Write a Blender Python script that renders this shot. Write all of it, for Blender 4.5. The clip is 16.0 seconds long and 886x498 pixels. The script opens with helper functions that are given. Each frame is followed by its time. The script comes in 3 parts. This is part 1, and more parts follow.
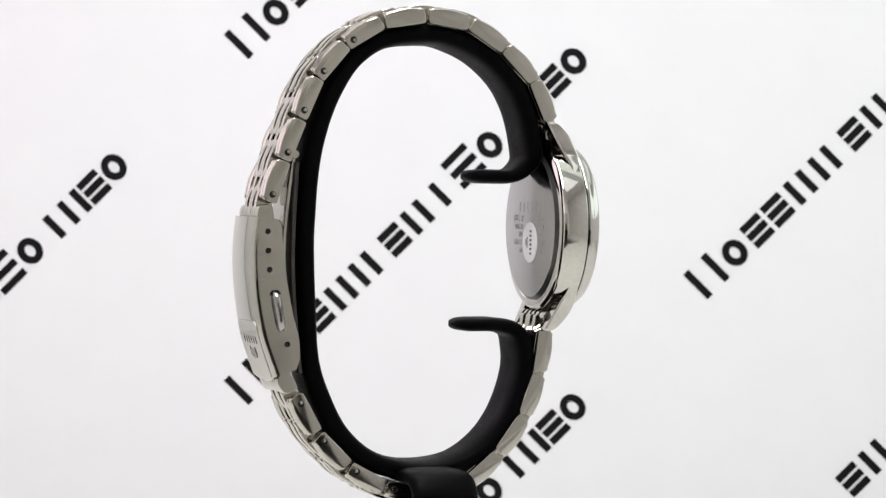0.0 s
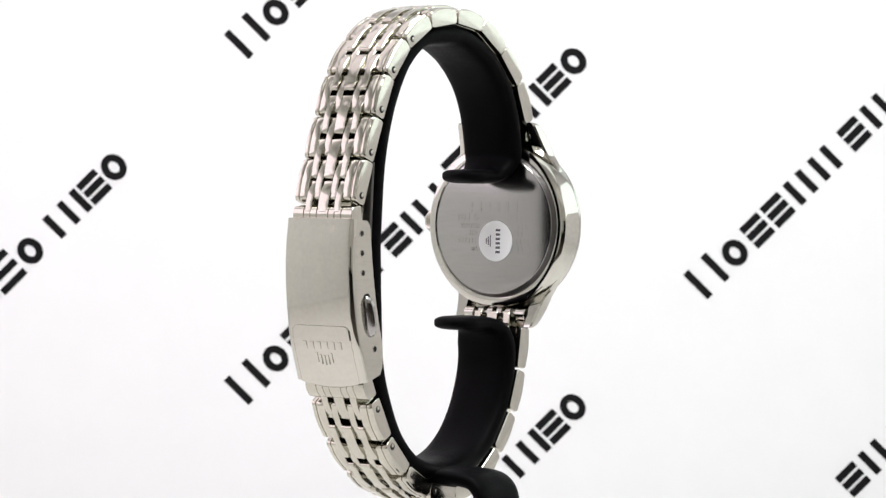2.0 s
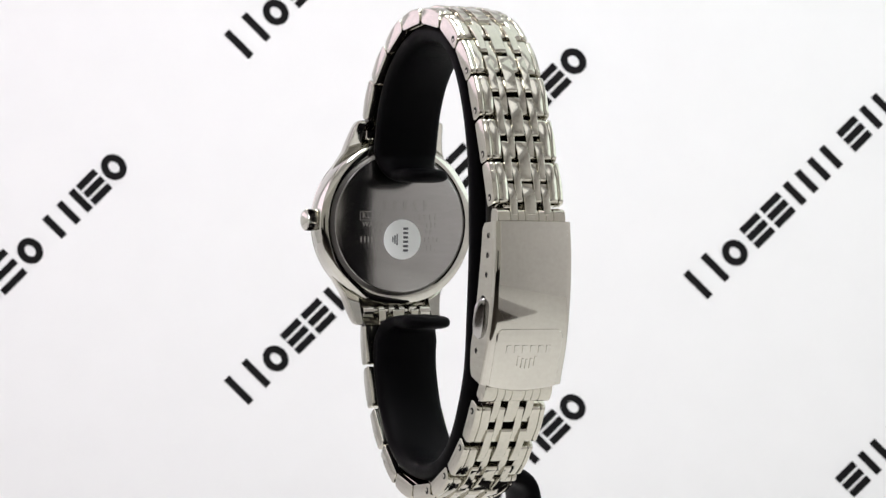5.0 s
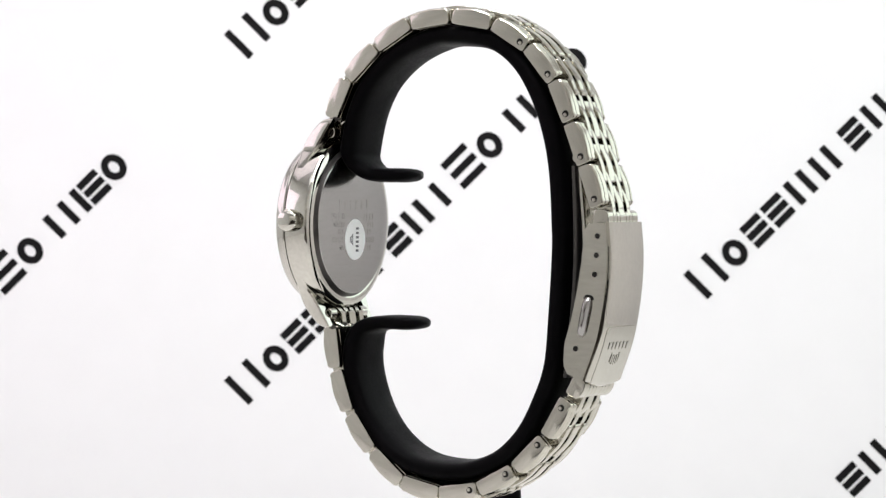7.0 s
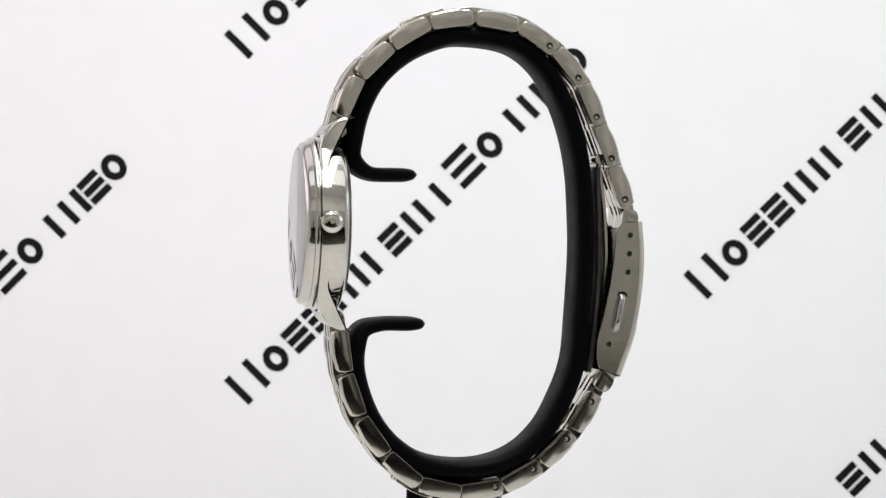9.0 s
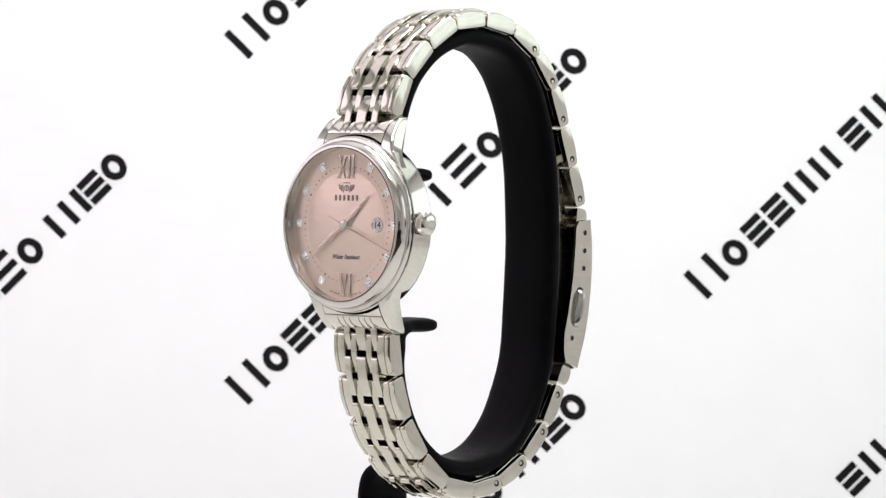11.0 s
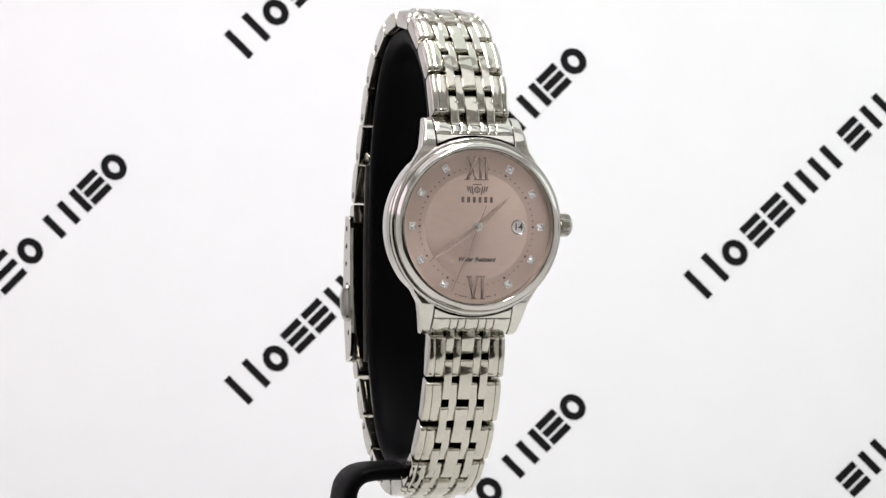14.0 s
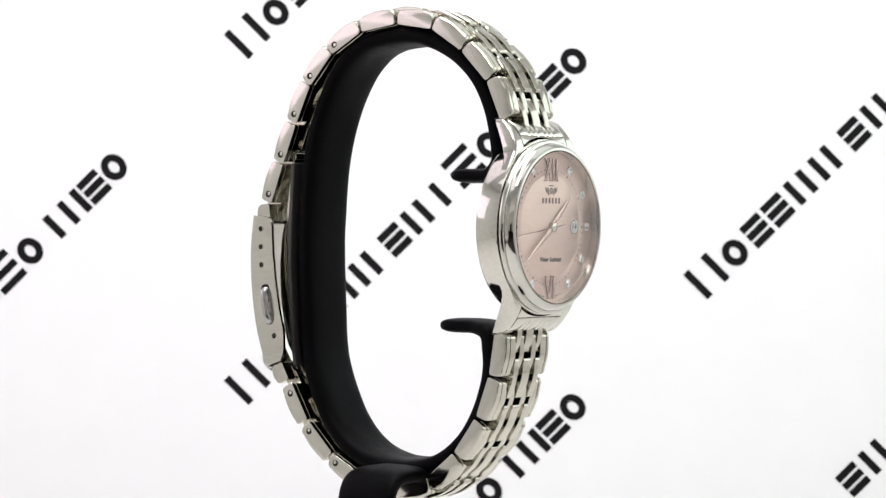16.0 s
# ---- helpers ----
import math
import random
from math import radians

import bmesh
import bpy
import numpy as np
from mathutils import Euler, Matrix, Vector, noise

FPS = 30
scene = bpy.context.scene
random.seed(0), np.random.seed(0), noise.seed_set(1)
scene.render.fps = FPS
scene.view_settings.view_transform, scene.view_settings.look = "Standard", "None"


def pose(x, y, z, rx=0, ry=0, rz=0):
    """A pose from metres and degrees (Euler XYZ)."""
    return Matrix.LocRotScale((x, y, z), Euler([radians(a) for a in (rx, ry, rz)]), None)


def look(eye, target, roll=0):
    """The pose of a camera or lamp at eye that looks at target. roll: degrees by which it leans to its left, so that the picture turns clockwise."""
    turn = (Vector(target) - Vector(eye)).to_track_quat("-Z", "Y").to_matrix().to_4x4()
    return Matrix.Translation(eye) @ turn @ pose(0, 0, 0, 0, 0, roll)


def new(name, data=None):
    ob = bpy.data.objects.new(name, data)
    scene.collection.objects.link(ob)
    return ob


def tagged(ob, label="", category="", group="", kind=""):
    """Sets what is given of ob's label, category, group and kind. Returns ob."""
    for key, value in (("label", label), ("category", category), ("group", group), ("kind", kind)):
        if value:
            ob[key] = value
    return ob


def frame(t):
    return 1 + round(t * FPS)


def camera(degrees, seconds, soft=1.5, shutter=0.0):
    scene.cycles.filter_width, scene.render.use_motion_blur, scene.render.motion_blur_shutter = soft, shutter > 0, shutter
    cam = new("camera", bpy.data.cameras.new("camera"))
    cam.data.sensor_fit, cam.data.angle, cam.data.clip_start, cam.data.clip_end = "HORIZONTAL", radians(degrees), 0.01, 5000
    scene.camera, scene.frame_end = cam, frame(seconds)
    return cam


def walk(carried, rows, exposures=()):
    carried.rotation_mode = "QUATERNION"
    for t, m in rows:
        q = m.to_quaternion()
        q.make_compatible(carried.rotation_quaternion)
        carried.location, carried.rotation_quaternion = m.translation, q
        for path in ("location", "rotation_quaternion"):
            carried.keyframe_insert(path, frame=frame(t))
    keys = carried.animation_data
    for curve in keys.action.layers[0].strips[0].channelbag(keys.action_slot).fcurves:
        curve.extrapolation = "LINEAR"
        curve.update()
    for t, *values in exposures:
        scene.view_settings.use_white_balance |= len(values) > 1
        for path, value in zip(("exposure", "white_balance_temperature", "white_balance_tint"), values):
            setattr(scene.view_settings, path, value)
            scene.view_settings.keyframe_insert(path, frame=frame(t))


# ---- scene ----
# ---- camera and its walk ----
cam = camera(17.39, 16.0, soft=1.35)
cam.data.dof.use_dof = True
cam.data.dof.focus_distance = 0.485
cam.data.dof.aperture_fstop = 140.0
EYE_Z = 0.100                      # height of the lens over the box floor
MM = 0.001
eye_pose = look((0, -0.5026, EYE_Z), (0.00082, 0, EYE_Z - 0.00940), 0.826)
walk(cam, [(0.0, eye_pose), (16.0, eye_pose)],
     exposures=[(0.0, -0.19), (0.6, -0.15), (1.2, -0.05), (2.3, 0.00), (3.0, -0.10), (3.6, -0.27), (4.2, -0.24), (6.3, -0.02), (7.2, -0.07), (8.0, -0.17), (9.2, -0.23),
                (11.3, -0.02), (12.1, -0.04), (12.6, -0.18), (13.1, -0.31), (13.6, -0.28), (14.4, 0.00), (16.0, 0.02)])

# ---- world and lights ----
world = bpy.data.worlds.new("dark_room")
scene.world = world
world.use_nodes = True
world.node_tree.nodes["Background"].inputs[0].default_value = (0.02, 0.018, 0.016, 1)
world.node_tree.nodes["Background"].inputs[1].default_value = 0.5


def area_lamp(name, m, sx, sy, watts, colour):
    data = bpy.data.lights.new(name, "AREA")
    data.shape, data.size, data.size_y, data.energy, data.color = "RECTANGLE", sx, sy, watts, colour
    ob = new(name, data)
    ob.matrix_world = m
    return ob


area_lamp("lamp_strip", pose(0, -0.045, 0.404), 0.05, 0.43, 1.92, (0.97, 0.97, 1.0))
# wide soft fills, added to stand in for a bright diffuse ceiling
area_lamp("fill_front", pose(0, -0.17, 0.424, -8, 0, 0), 0.50, 0.18, 0.33, (0.95, 0.96, 1.0))
# pink and green tints on this pair imitate the lens's colour shading
area_lamp("fill_back", pose(-0.157, 0.125, 0.413, 8, 0, 0), 0.31, 0.30, 0.23, (1.0, 0.88, 0.99))
area_lamp("fill_back", pose(0.157, 0.125, 0.413, 8, 0, 0), 0.31, 0.30, 0.23, (0.88, 1.0, 0.97))
# side fills without a fixture, added to tint and lift the backdrop's edges
area_lamp("fill_side", pose(-0.334, 0.10, 0.23, 0, -90, 0), 0.16, 0.50, 0.31, (1.0, 0.80, 1.0))
area_lamp("fill_side", pose(0.334, 0.10, 0.23, 0, 90, 0), 0.16, 0.50, 0.31, (0.82, 1.0, 0.97))


# ---- materials ----
def material(name, colour, rough=0.5, metal=0.0, grain=0.0, scale=300.0, bump=0.0, stretch=(1, 1, 1), **extra):
    """A principled surface whose colour and gloss vary at two scales, with a fine relief."""
    mat = bpy.data.materials.new(name)
    mat.use_nodes = True
    nt = mat.node_tree
    bsdf = nt.nodes["Principled BSDF"]
    bsdf.inputs["Metallic"].default_value = metal
    for key, value in extra.items():
        bsdf.inputs[key.replace("_", " ")].default_value = value
    bsdf.inputs["Base Color"].default_value = (*colour, 1)
    bsdf.inputs["Roughness"].default_value = rough
    if grain or bump:
        tc = nt.nodes.new("ShaderNodeTexCoord")
        mp = nt.nodes.new("ShaderNodeMapping")
        mp.inputs["Scale"].default_value = stretch
        nt.links.new(tc.outputs["Object"], mp.inputs["Vector"])
        fine = nt.nodes.new("ShaderNodeTexNoise")
        fine.inputs["Scale"].default_value, fine.inputs["Detail"].default_value = scale * 6, 4
        wide = nt.nodes.new("ShaderNodeTexNoise")
        wide.inputs["Scale"].default_value, wide.inputs["Detail"].default_value = scale * 0.5, 3
        for n in (fine, wide):
            nt.links.new(mp.outputs[0], n.inputs["Vector"])
        add = nt.nodes.new("ShaderNodeMath")
        add.operation = "ADD"
        nt.links.new(fine.outputs[0], add.inputs[0])
        nt.links.new(wide.outputs[0], add.inputs[1])
        ramp = nt.nodes.new("ShaderNodeMapRange")
        ramp.inputs["From Min"].default_value, ramp.inputs["From Max"].default_value = 0.6, 1.4
        ramp.inputs["To Min"].default_value, ramp.inputs["To Max"].default_value = 1 - grain, 1 + grain
        nt.links.new(add.outputs[0], ramp.inputs["Value"])
        mix = nt.nodes.new("ShaderNodeVectorMath")
        mix.operation = "SCALE"
        mix.inputs[0].default_value = colour
        nt.links.new(ramp.outputs[0], mix.inputs["Scale"])
        nt.links.new(mix.outputs[0], bsdf.inputs["Base Color"])
        gl = nt.nodes.new("ShaderNodeMath")
        gl.operation = "MULTIPLY"
        gl.inputs[1].default_value = rough
        nt.links.new(ramp.outputs[0], gl.inputs[0])
        nt.links.new(gl.outputs[0], bsdf.inputs["Roughness"])
        if bump:
            bp = nt.nodes.new("ShaderNodeBump")
            bp.inputs["Strength"].default_value, bp.inputs["Distance"].default_value = bump, 0.00005
            nt.links.new(fine.outputs[0], bp.inputs["Height"])
            nt.links.new(bp.outputs[0], bsdf.inputs["Normal"])
    return mat


M_POLISH = material("polished_steel", (0.555, 0.54, 0.49), 0.08, 1.0, 0.10, 250, 0.006)
M_MIRROR = material("mirror_steel", (0.57, 0.55, 0.495), 0.05, 1.0, 0.06, 250, 0.004)
M_SATIN = material("satin_steel", (0.49, 0.47, 0.42), 0.125, 1.0, 0.10, 300, 0.05, (1, 0.2, 1))
M_BACK = material("brushed_case_back", (0.38, 0.368, 0.36), 0.14, 1.0, 0.06, 300, 0.04, (0.15, 1, 1))
M_ENGRAVED = material("engraved_steel", (0.37, 0.356, 0.345), 0.22, 1.0)
# dull dark steel; on the case joints it paints shade and dark reflection
M_SHADED = material("dull_shaded_steel", (0.075, 0.07, 0.066), 0.35, 0.8)
M_BEZEL = material("polished_bezel_steel", (0.53, 0.515, 0.475), 0.075, 1.0, 0.06, 300, 0.008)
M_BAND = material("band_steel", (0.52, 0.50, 0.435), 0.105, 1.0, 0.10, 250, 0.008)
# near-black for holes and slots: their inner shade put into the colour
M_HOLE_SHADE = material("hole_shade", (0.012, 0.011, 0.010), 0.6, 0.0, Specular_IOR_Level=0.15)
M_RUBBER = material("black_soft_plastic", (0.0014, 0.0012, 0.0016), 0.5, 0.0, 0.25, 400, 0.1, Specular_IOR_Level=0.04)
M_DIAL = material("salmon_dial_ring", (0.635, 0.485, 0.41), 0.34, 0.8, 0.05, 400)
M_DIAL_IN = material("salmon_guilloche_disc", (0.70, 0.54, 0.46), 0.36, 0.85, 0.08, 700, 0.5, (1, 1, 4))


def sunray(mat, amount):
    """Radial brushing: gloss drawn out round the middle of the dial."""
    nt = mat.node_tree
    bsdf = nt.nodes["Principled BSDF"]
    tan = nt.nodes.new("ShaderNodeTangent")
    tan.direction_type, tan.axis = "RADIAL", "Y"
    bsdf.inputs["Anisotropic"].default_value = amount
    nt.links.new(tan.outputs[0], bsdf.inputs["Tangent"])


sunray(M_DIAL, 0.75)
sunray(M_DIAL_IN, 0.6)
M_ROSE = material("rose_steel", (0.50, 0.375, 0.33), 0.10, 1.0)
M_SILVER = material("silvered_marker", (0.85, 0.85, 0.84), 0.25, 0.9)
M_INK = material("dial_ink", (0.05, 0.035, 0.03), 0.5)
M_FAINT = material("faint_dial_ink", (0.12, 0.075, 0.065), 0.5)
M_GREYINK = material("date_ink", (0.015, 0.015, 0.02), 0.5)
# white date disc greyed: the shade of its deep window is in the colour
M_DATE = material("date_disc_shaded", (0.52, 0.49, 0.47), 0.5, 0, 0.03, 500)
M_STICKER = material("sticker_paper", (0.82, 0.83, 0.82), 0.4, 0, 0.02, 400)
M_STICKINK = material("sticker_print", (0.10, 0.10, 0.11), 0.5)
M_STONE = material("clear_stone", (0.86, 0.86, 0.86), 0.04, 0.92)
M_GLASS = material("crystal_glass", (1, 1, 1), 0.0, 0.0, Transmission_Weight=1.0, IOR=1.42)
M_PAPER = material("white_backdrop_paper", (0.86, 0.86, 0.86), 0.75, 0, 0.015, 12)
M_PRINT = material("black_backdrop_print", (0.008, 0.0075, 0.008), 0.6, 0, 0.2, 60, Specular_IOR_Level=0.1)
M_WHITE = material("white_box_panel", (0.80, 0.795, 0.79), 0.7, 0, 0.03, 15)
M_FLOOR = material("pale_warm_floor_panel", (0.62, 0.61, 0.585), 0.7, 0, 0.06, 15)
M_TABLE = material("dark_table_wood", (0.035, 0.026, 0.02), 0.5, 0, 0.3, 25, 0.2, (1, 6, 1))
M_SIDE = material("pale_grey_side_panel", (0.68, 0.67, 0.65), 0.75, 0, 0.04, 15)
M_FRONT = material("warm_white_front_panel", (0.76, 0.745, 0.70), 0.8, 0, 0.06, 15)
M_GREY = material("warm_grey_front_panel", (0.46, 0.445, 0.40), 0.8, 0, 0.06, 15)
M_LAMPBODY = material("lamp_housing", (0.6, 0.6, 0.6), 0.4, 0.0, 0.05, 40)


# ---- mesh helpers (lengths in millimetres, stored in metres) ----
def finish(bm, name, mats, sharp=35):
    bmesh.ops.recalc_face_normals(bm, faces=bm.faces)
    for v in bm.verts:
        v.co *= MM
    me = bpy.data.meshes.new(name)
    bm.to_mesh(me)
    bm.free()
    for m in mats if isinstance(mats, (list, tuple)) else [mats]:
        me.materials.append(m)
    for p in me.polygons:
        p.use_smooth = True
    me.set_sharp_from_angle(angle=radians(sharp))
    return me


def part(name, bm, mats, parent, label="", sharp=35):
    """Links a bmesh as one mesh object under a thing or a part."""
    ob = new(name, finish(bm, name, mats, sharp))
    ob.parent = parent
    return tagged(ob, label) if label else ob


def place(name, me, parent, m, label=""):
    """Another piece on a mesh that exists already. m: its pose in its parent, in millimetres."""
    ob = new(name, me)
    ob.parent = parent
    m = m.copy()
    m.translation = m.translation * MM
    ob.matrix_local = m
    return tagged(ob, label) if label else ob


def loft(bm, rings, caps=True, mat=0, loop=False):
    rows = [[bm.verts.new(p) for p in ring] for ring in rings]
    n = len(rows[0])
    pairs = list(zip(rows, rows[1:])) + ([(rows[-1], rows[0])] if loop else [])
    for a, b in pairs:
        for i in range(n):
            f = bm.faces.new((a[i], a[(i + 1) % n], b[(i + 1) % n], b[i]))
            f.material_index = mat
    if caps and not loop:
        bm.faces.new(list(reversed(rows[0]))).material_index = mat
        bm.faces.new(rows[-1]).material_index = mat
    return rows


def revolve(bm, profile, steps=96, axis="y", centre=(0, 0, 0), mat=0):
    """Turns a profile of (radius, height) round an axis; a radius of 0 closes it."""
    c = Vector(centre)

    def spot(r, h, a):
        u, v = r * math.cos(a), r * math.sin(a)
        return c + Vector({"x": (h, u, v), "y": (u, h, v), "z": (u, v, h)}[axis])
    rows = []
    for r, h in profile:
        if r < 1e-6:
            rows.append([bm.verts.new(spot(0, h, 0))])
        else:
            rows.append([bm.verts.new(spot(r, h, 2 * math.pi * i / steps)) for i in range(steps)])
    for a, b in zip(rows, rows[1:]):
        for i in range(steps):
            j = (i + 1) % steps
            quad = [a[i % len(a)], a[j % len(a)], b[j % len(b)], b[i % len(b)]]
            quad = list(dict.fromkeys(quad))
            if len(quad) > 2:
                bm.faces.new(quad).material_index = mat


def box(bm, cx, cy, cz, sx, sy, sz, bevel=0.0, turn=None, mat=0):
    m = Matrix.Translation((cx, cy, cz)) @ (turn or Matrix()) @ Matrix.Diagonal((sx, sy, sz, 1))
    made = bmesh.ops.create_cube(bm, size=1, matrix=m)["verts"]
    faces = {f for v in made for f in v.link_faces}
    for f in faces:
        f.material_index = mat
    if bevel:
        edges = list({e for v in made for e in v.link_edges})
        bmesh.ops.bevel(bm, geom=edges, offset=bevel, segments=2, affect="EDGES", profile=0.6)


def spline(points, per=8):
    """A smooth open line through 2D or 3D points."""
    pts = [Vector(p) for p in points]
    pts = [2 * pts[0] - pts[1]] + pts + [2 * pts[-1] - pts[-2]]
    out = []
    for a, b, c, d in zip(pts, pts[1:], pts[2:], pts[3:]):
        for k in range(per):
            t = k / per
            out.append(0.5 * (2 * b + (c - a) * t + (2 * a - 5 * b + 4 * c - d) * t * t + (3 * b - a - 3 * c + d) * t ** 3))
    return out + [pts[-2]]


# ---- the box around the watch ----
def slab(name, x0, x1, y0, y1, z0, z1, mat, label):
    bm = bmesh.new()
    box(bm, *[(a + b) * 500 for a, b in ((x0, x1), (y0, y1), (z0, z1))], *[(b - a) * 1000 for a, b in ((x0, x1), (y0, y1), (z0, z1))])
    ob = new(name, finish(bm, name, mat))
    return tagged(ob, label, kind="structure")


# unseen dark slab and floor cut-out, added for dark reflections in the steel
slab("ground", -0.9, 0.9, -1.1, 0.9, -0.06, -0.021, M_TABLE, "unseen dark brown table top, added under the photo box")
for x0, x1 in ((-0.36, -0.23), (0.23, 0.36)):
    slab("floor", x0, x1, -0.47, -0.19, -0.02, 0.0, M_FLOOR, "unseen matt pale floor panel beside the added cut-out of the photo box")
slab("floor", -0.36, 0.36, -0.19, 0.44, -0.02, 0.0, M_FLOOR, "matt pale floor panel of the photo box")
slab("wall_north", -0.34, 0.34, 0.42, 0.44, 0.0, 0.44, M_WHITE, "white rear panel of the photo box")
slab("wall_west", -0.36, -0.34, -0.47, 0.44, 0.0, 0.44, M_SIDE, "pale grey side panel of the photo box")
slab("wall_east", 0.34, 0.36, -0.47, 0.44, 0.0, 0.44, M_SIDE, "pale grey side panel of the photo box")
slab("ceiling", -0.36, 0.36, -0.49, 0.44, 0.44, 0.46, M_WHITE, "white top panel of the photo box")
# unseen front panels; tones and openings are set to shape the steel's reflections
slab("wall_south", -0.36, -0.27, -0.49, -0.47, 0.0, 0.44, M_FRONT, "unseen warm white front panel beside the wide front opening")
slab("wall_south", 0.27, 0.36, -0.49, -0.47, 0.0, 0.44, M_FRONT, "unseen warm white front panel beside the wide front opening")
slab("wall_south", -0.27, 0.27, -0.49, -0.47, 0.124, 0.24, M_GREY, "unseen warm grey front panel above the lens hole")
slab("wall_south", -0.27, 0.27, -0.49, -0.47, 0.24, 0.44, M_FRONT, "unseen warm white upper front panel of the photo box")
slab("wall_south", -0.27, -0.075, -0.49, -0.47, 0.055, 0.124, M_GREY, "unseen warm grey front panel beside the lens hole")
slab("wall_south", 0.075, 0.27, -0.49, -0.47, 0.055, 0.124, M_GREY, "unseen warm grey front panel beside the lens hole")

backdrop = slab("backdrop", -0.335, 0.335, 0.400, 0.402, 0.0, 0.435, M_PAPER, "white backdrop sheet printed with slanting black marks")


def bar_mark(kind, h, w, s):
    """A plain printed shape of height h, width w and stroke s, lying in the sheet."""
    bm = bmesh.new()
    if kind == "ring":
        n = 28
        outer = [(w / 2 + w / 2 * math.cos(a), h / 2 + h / 2 * math.sin(a)) for a in [2 * math.pi * i / n for i in range(n)]]
        inner = [(w / 2 + (w / 2 - s) * math.cos(a), h / 2 + (h / 2 - s) * math.sin(a)) for a in [2 * math.pi * i / n for i in range(n)]]
        rings = [[Vector((x, -y0, z)) for x, z in loop] for loop, y0 in ((outer, 0), (outer, 0.12), (inner, 0.12), (inner, 0))]
        loft(bm, rings, loop=True)
    else:
        spans = {"pair": [(0, s, 0, h), (w - s, w, 0, h)], "post": [((w - s) / 2, (w + s) / 2, 0, h)],
                 "rungs": [(0, w, 0, s), (0, w, (h - s) / 2, (h + s) / 2), (0, w, h - s, h)]}[kind]
        for x0, x1, z0, z1 in spans:
            box(bm, (x0 + x1) / 2, -0.06, (z0 + z1) / 2, x1 - x0, 0.12, z1 - z0)
    return finish(bm, "printed_mark", M_PRINT)


ROW_X, ROW_Z, ROW_TURN = -58.47, -66.43, radians(45.77)       # foot of one row, its slant
STEP_A, STEP_B = (142.63, 35.04), (-1.42, 107.78)           # from row to row
# one slanting row of marks: shape, distance along the row, tall or low
ROW = [("pair", 0, 1), ("ring", 11.9, 0), ("rungs", 21.3, 0), ("rungs", 29.9, 0), ("pair", 39.5, 0), ("pair", 49.7, 0), ("rungs", 62.0, 0),
       ("pair", 71.5, 0), ("post", 81.0, 0), ("rungs", 90.8, 1), ("ring", 101.8, 0), ("post", 112.0, 0), ("pair", 120.5, 0),
       ("rungs", 128.7, 0), ("ring", 137.0, 0)]
MARKS = {}
for kind, _, tall in ROW:
    if (kind, tall) not in MARKS:
        MARKS[kind, tall] = bar_mark(kind, 10.8 if tall else 8.6, 9.9 if tall else 7.6, 2.3)
for i in (-2, -1, 0, 1):
    for j in (-2, -1, 0, 1, 2):
        ox, oz = ROW_X + i * STEP_A[0] + j * STEP_B[0], ROW_Z + i * STEP_A[1] + j * STEP_B[1]
        for kind, along, tall in ROW:
            c, s = math.cos(ROW_TURN), math.sin(ROW_TURN)
            x, z = ox + 1.048 * along * c, oz + 1.048 * along * s
            if abs(x) < 150 and 1 < z + 100 < 230:
                place("printed_mark", MARKS[kind, tall], backdrop, pose(x, 399.9, z + 100, 0, -math.degrees(ROW_TURN), 0))


# unseen frames, added round the ceiling strip and the wide fills
def light_frame(x, y, z, tilt, deep, wide):
    root = tagged(new("light_frame"), "slim grey frame, unseen, added round a light under the box ceiling", "light panel", "box lights")
    root.matrix_world = pose(x, y, z, tilt, 0, 0)
    bm = bmesh.new()
    for sx, sy, cx, cy in ((wide, 6, 0, 3 - deep / 2), (wide, 6, 0, deep / 2 - 3), (6, deep - 12, 3 - wide / 2, 0), (6, deep - 12, wide / 2 - 3, 0)):
        box(bm, cx, cy, 0, sx, sy, 8, 1.0)
    part("frame", bm, M_LAMPBODY, root)
    return root


light_frame(0, -0.17, 0.4265, -8, 196, 520)
light_frame(0, 0.125, 0.4155, 8, 316, 640)
light_frame(0, -0.045, 0.4075, 0, 446, 66)

# ---- the stand ----
CUFF = [(-4.0, 3.4), (-8.5, 3.3), (-12.8, 3.6), (-15.6, 6.2), (-15.4, 10.0), (-14.0, 15.2), (-11.2, 20.1), (-6.6, 24.2), (-1.2, 26.7), (3.5, 27.5),
        (11.6, 26.5), (17.0, 22.9), (20.7, 17.3), (23.1, 11.0), (24.5, 4.2), (25.1, -4.0), (25.25, -9.9), (24.75, -20.6), (24.1, -28.4),
        (22.2, -34.3), (18.9, -40.5), (14.1, -45.0), (8.2, -47.2), (1.9, -47.4), (-3.7, -46.1), (-8.5, -42.8), (-12.0, -38.1), (-14.2, -32.3),
        (-14.7, -27.6), (-13.5, -23.7), (-10.2, -22.5), (-6.0, -22.4), (-2.2, -22.4)]


def oval(w, t, n=20, power=3.2):
    """A rounded strip's outline, w wide and t thick."""
    out = []
    for i in range(n):
        a = 2 * math.pi * (i + 0.5) / n
        c, s = math.cos(a), math.sin(a)
        out.append((w / 2 * math.copysign(abs(c) ** (2 / power), c), t / 2 * math.copysign(abs(s) ** (2 / power), s)))
    return out


def strip(bm, line, sizes, across, power=3.2):
    """A rounded strip swept along a line of 3D points; across: the direction of its width."""
    rings = []
    for k, p in enumerate(line):
        t = (line[min(k + 1, len(line) - 1)] - line[max(k - 1, 0)]).normalized()
        n = across.cross(t).normalized()
        w, th = sizes[k]
        rings.append([p + across * u + n * v for u, v in oval(w, th, power=power)])
    loft(bm, rings)


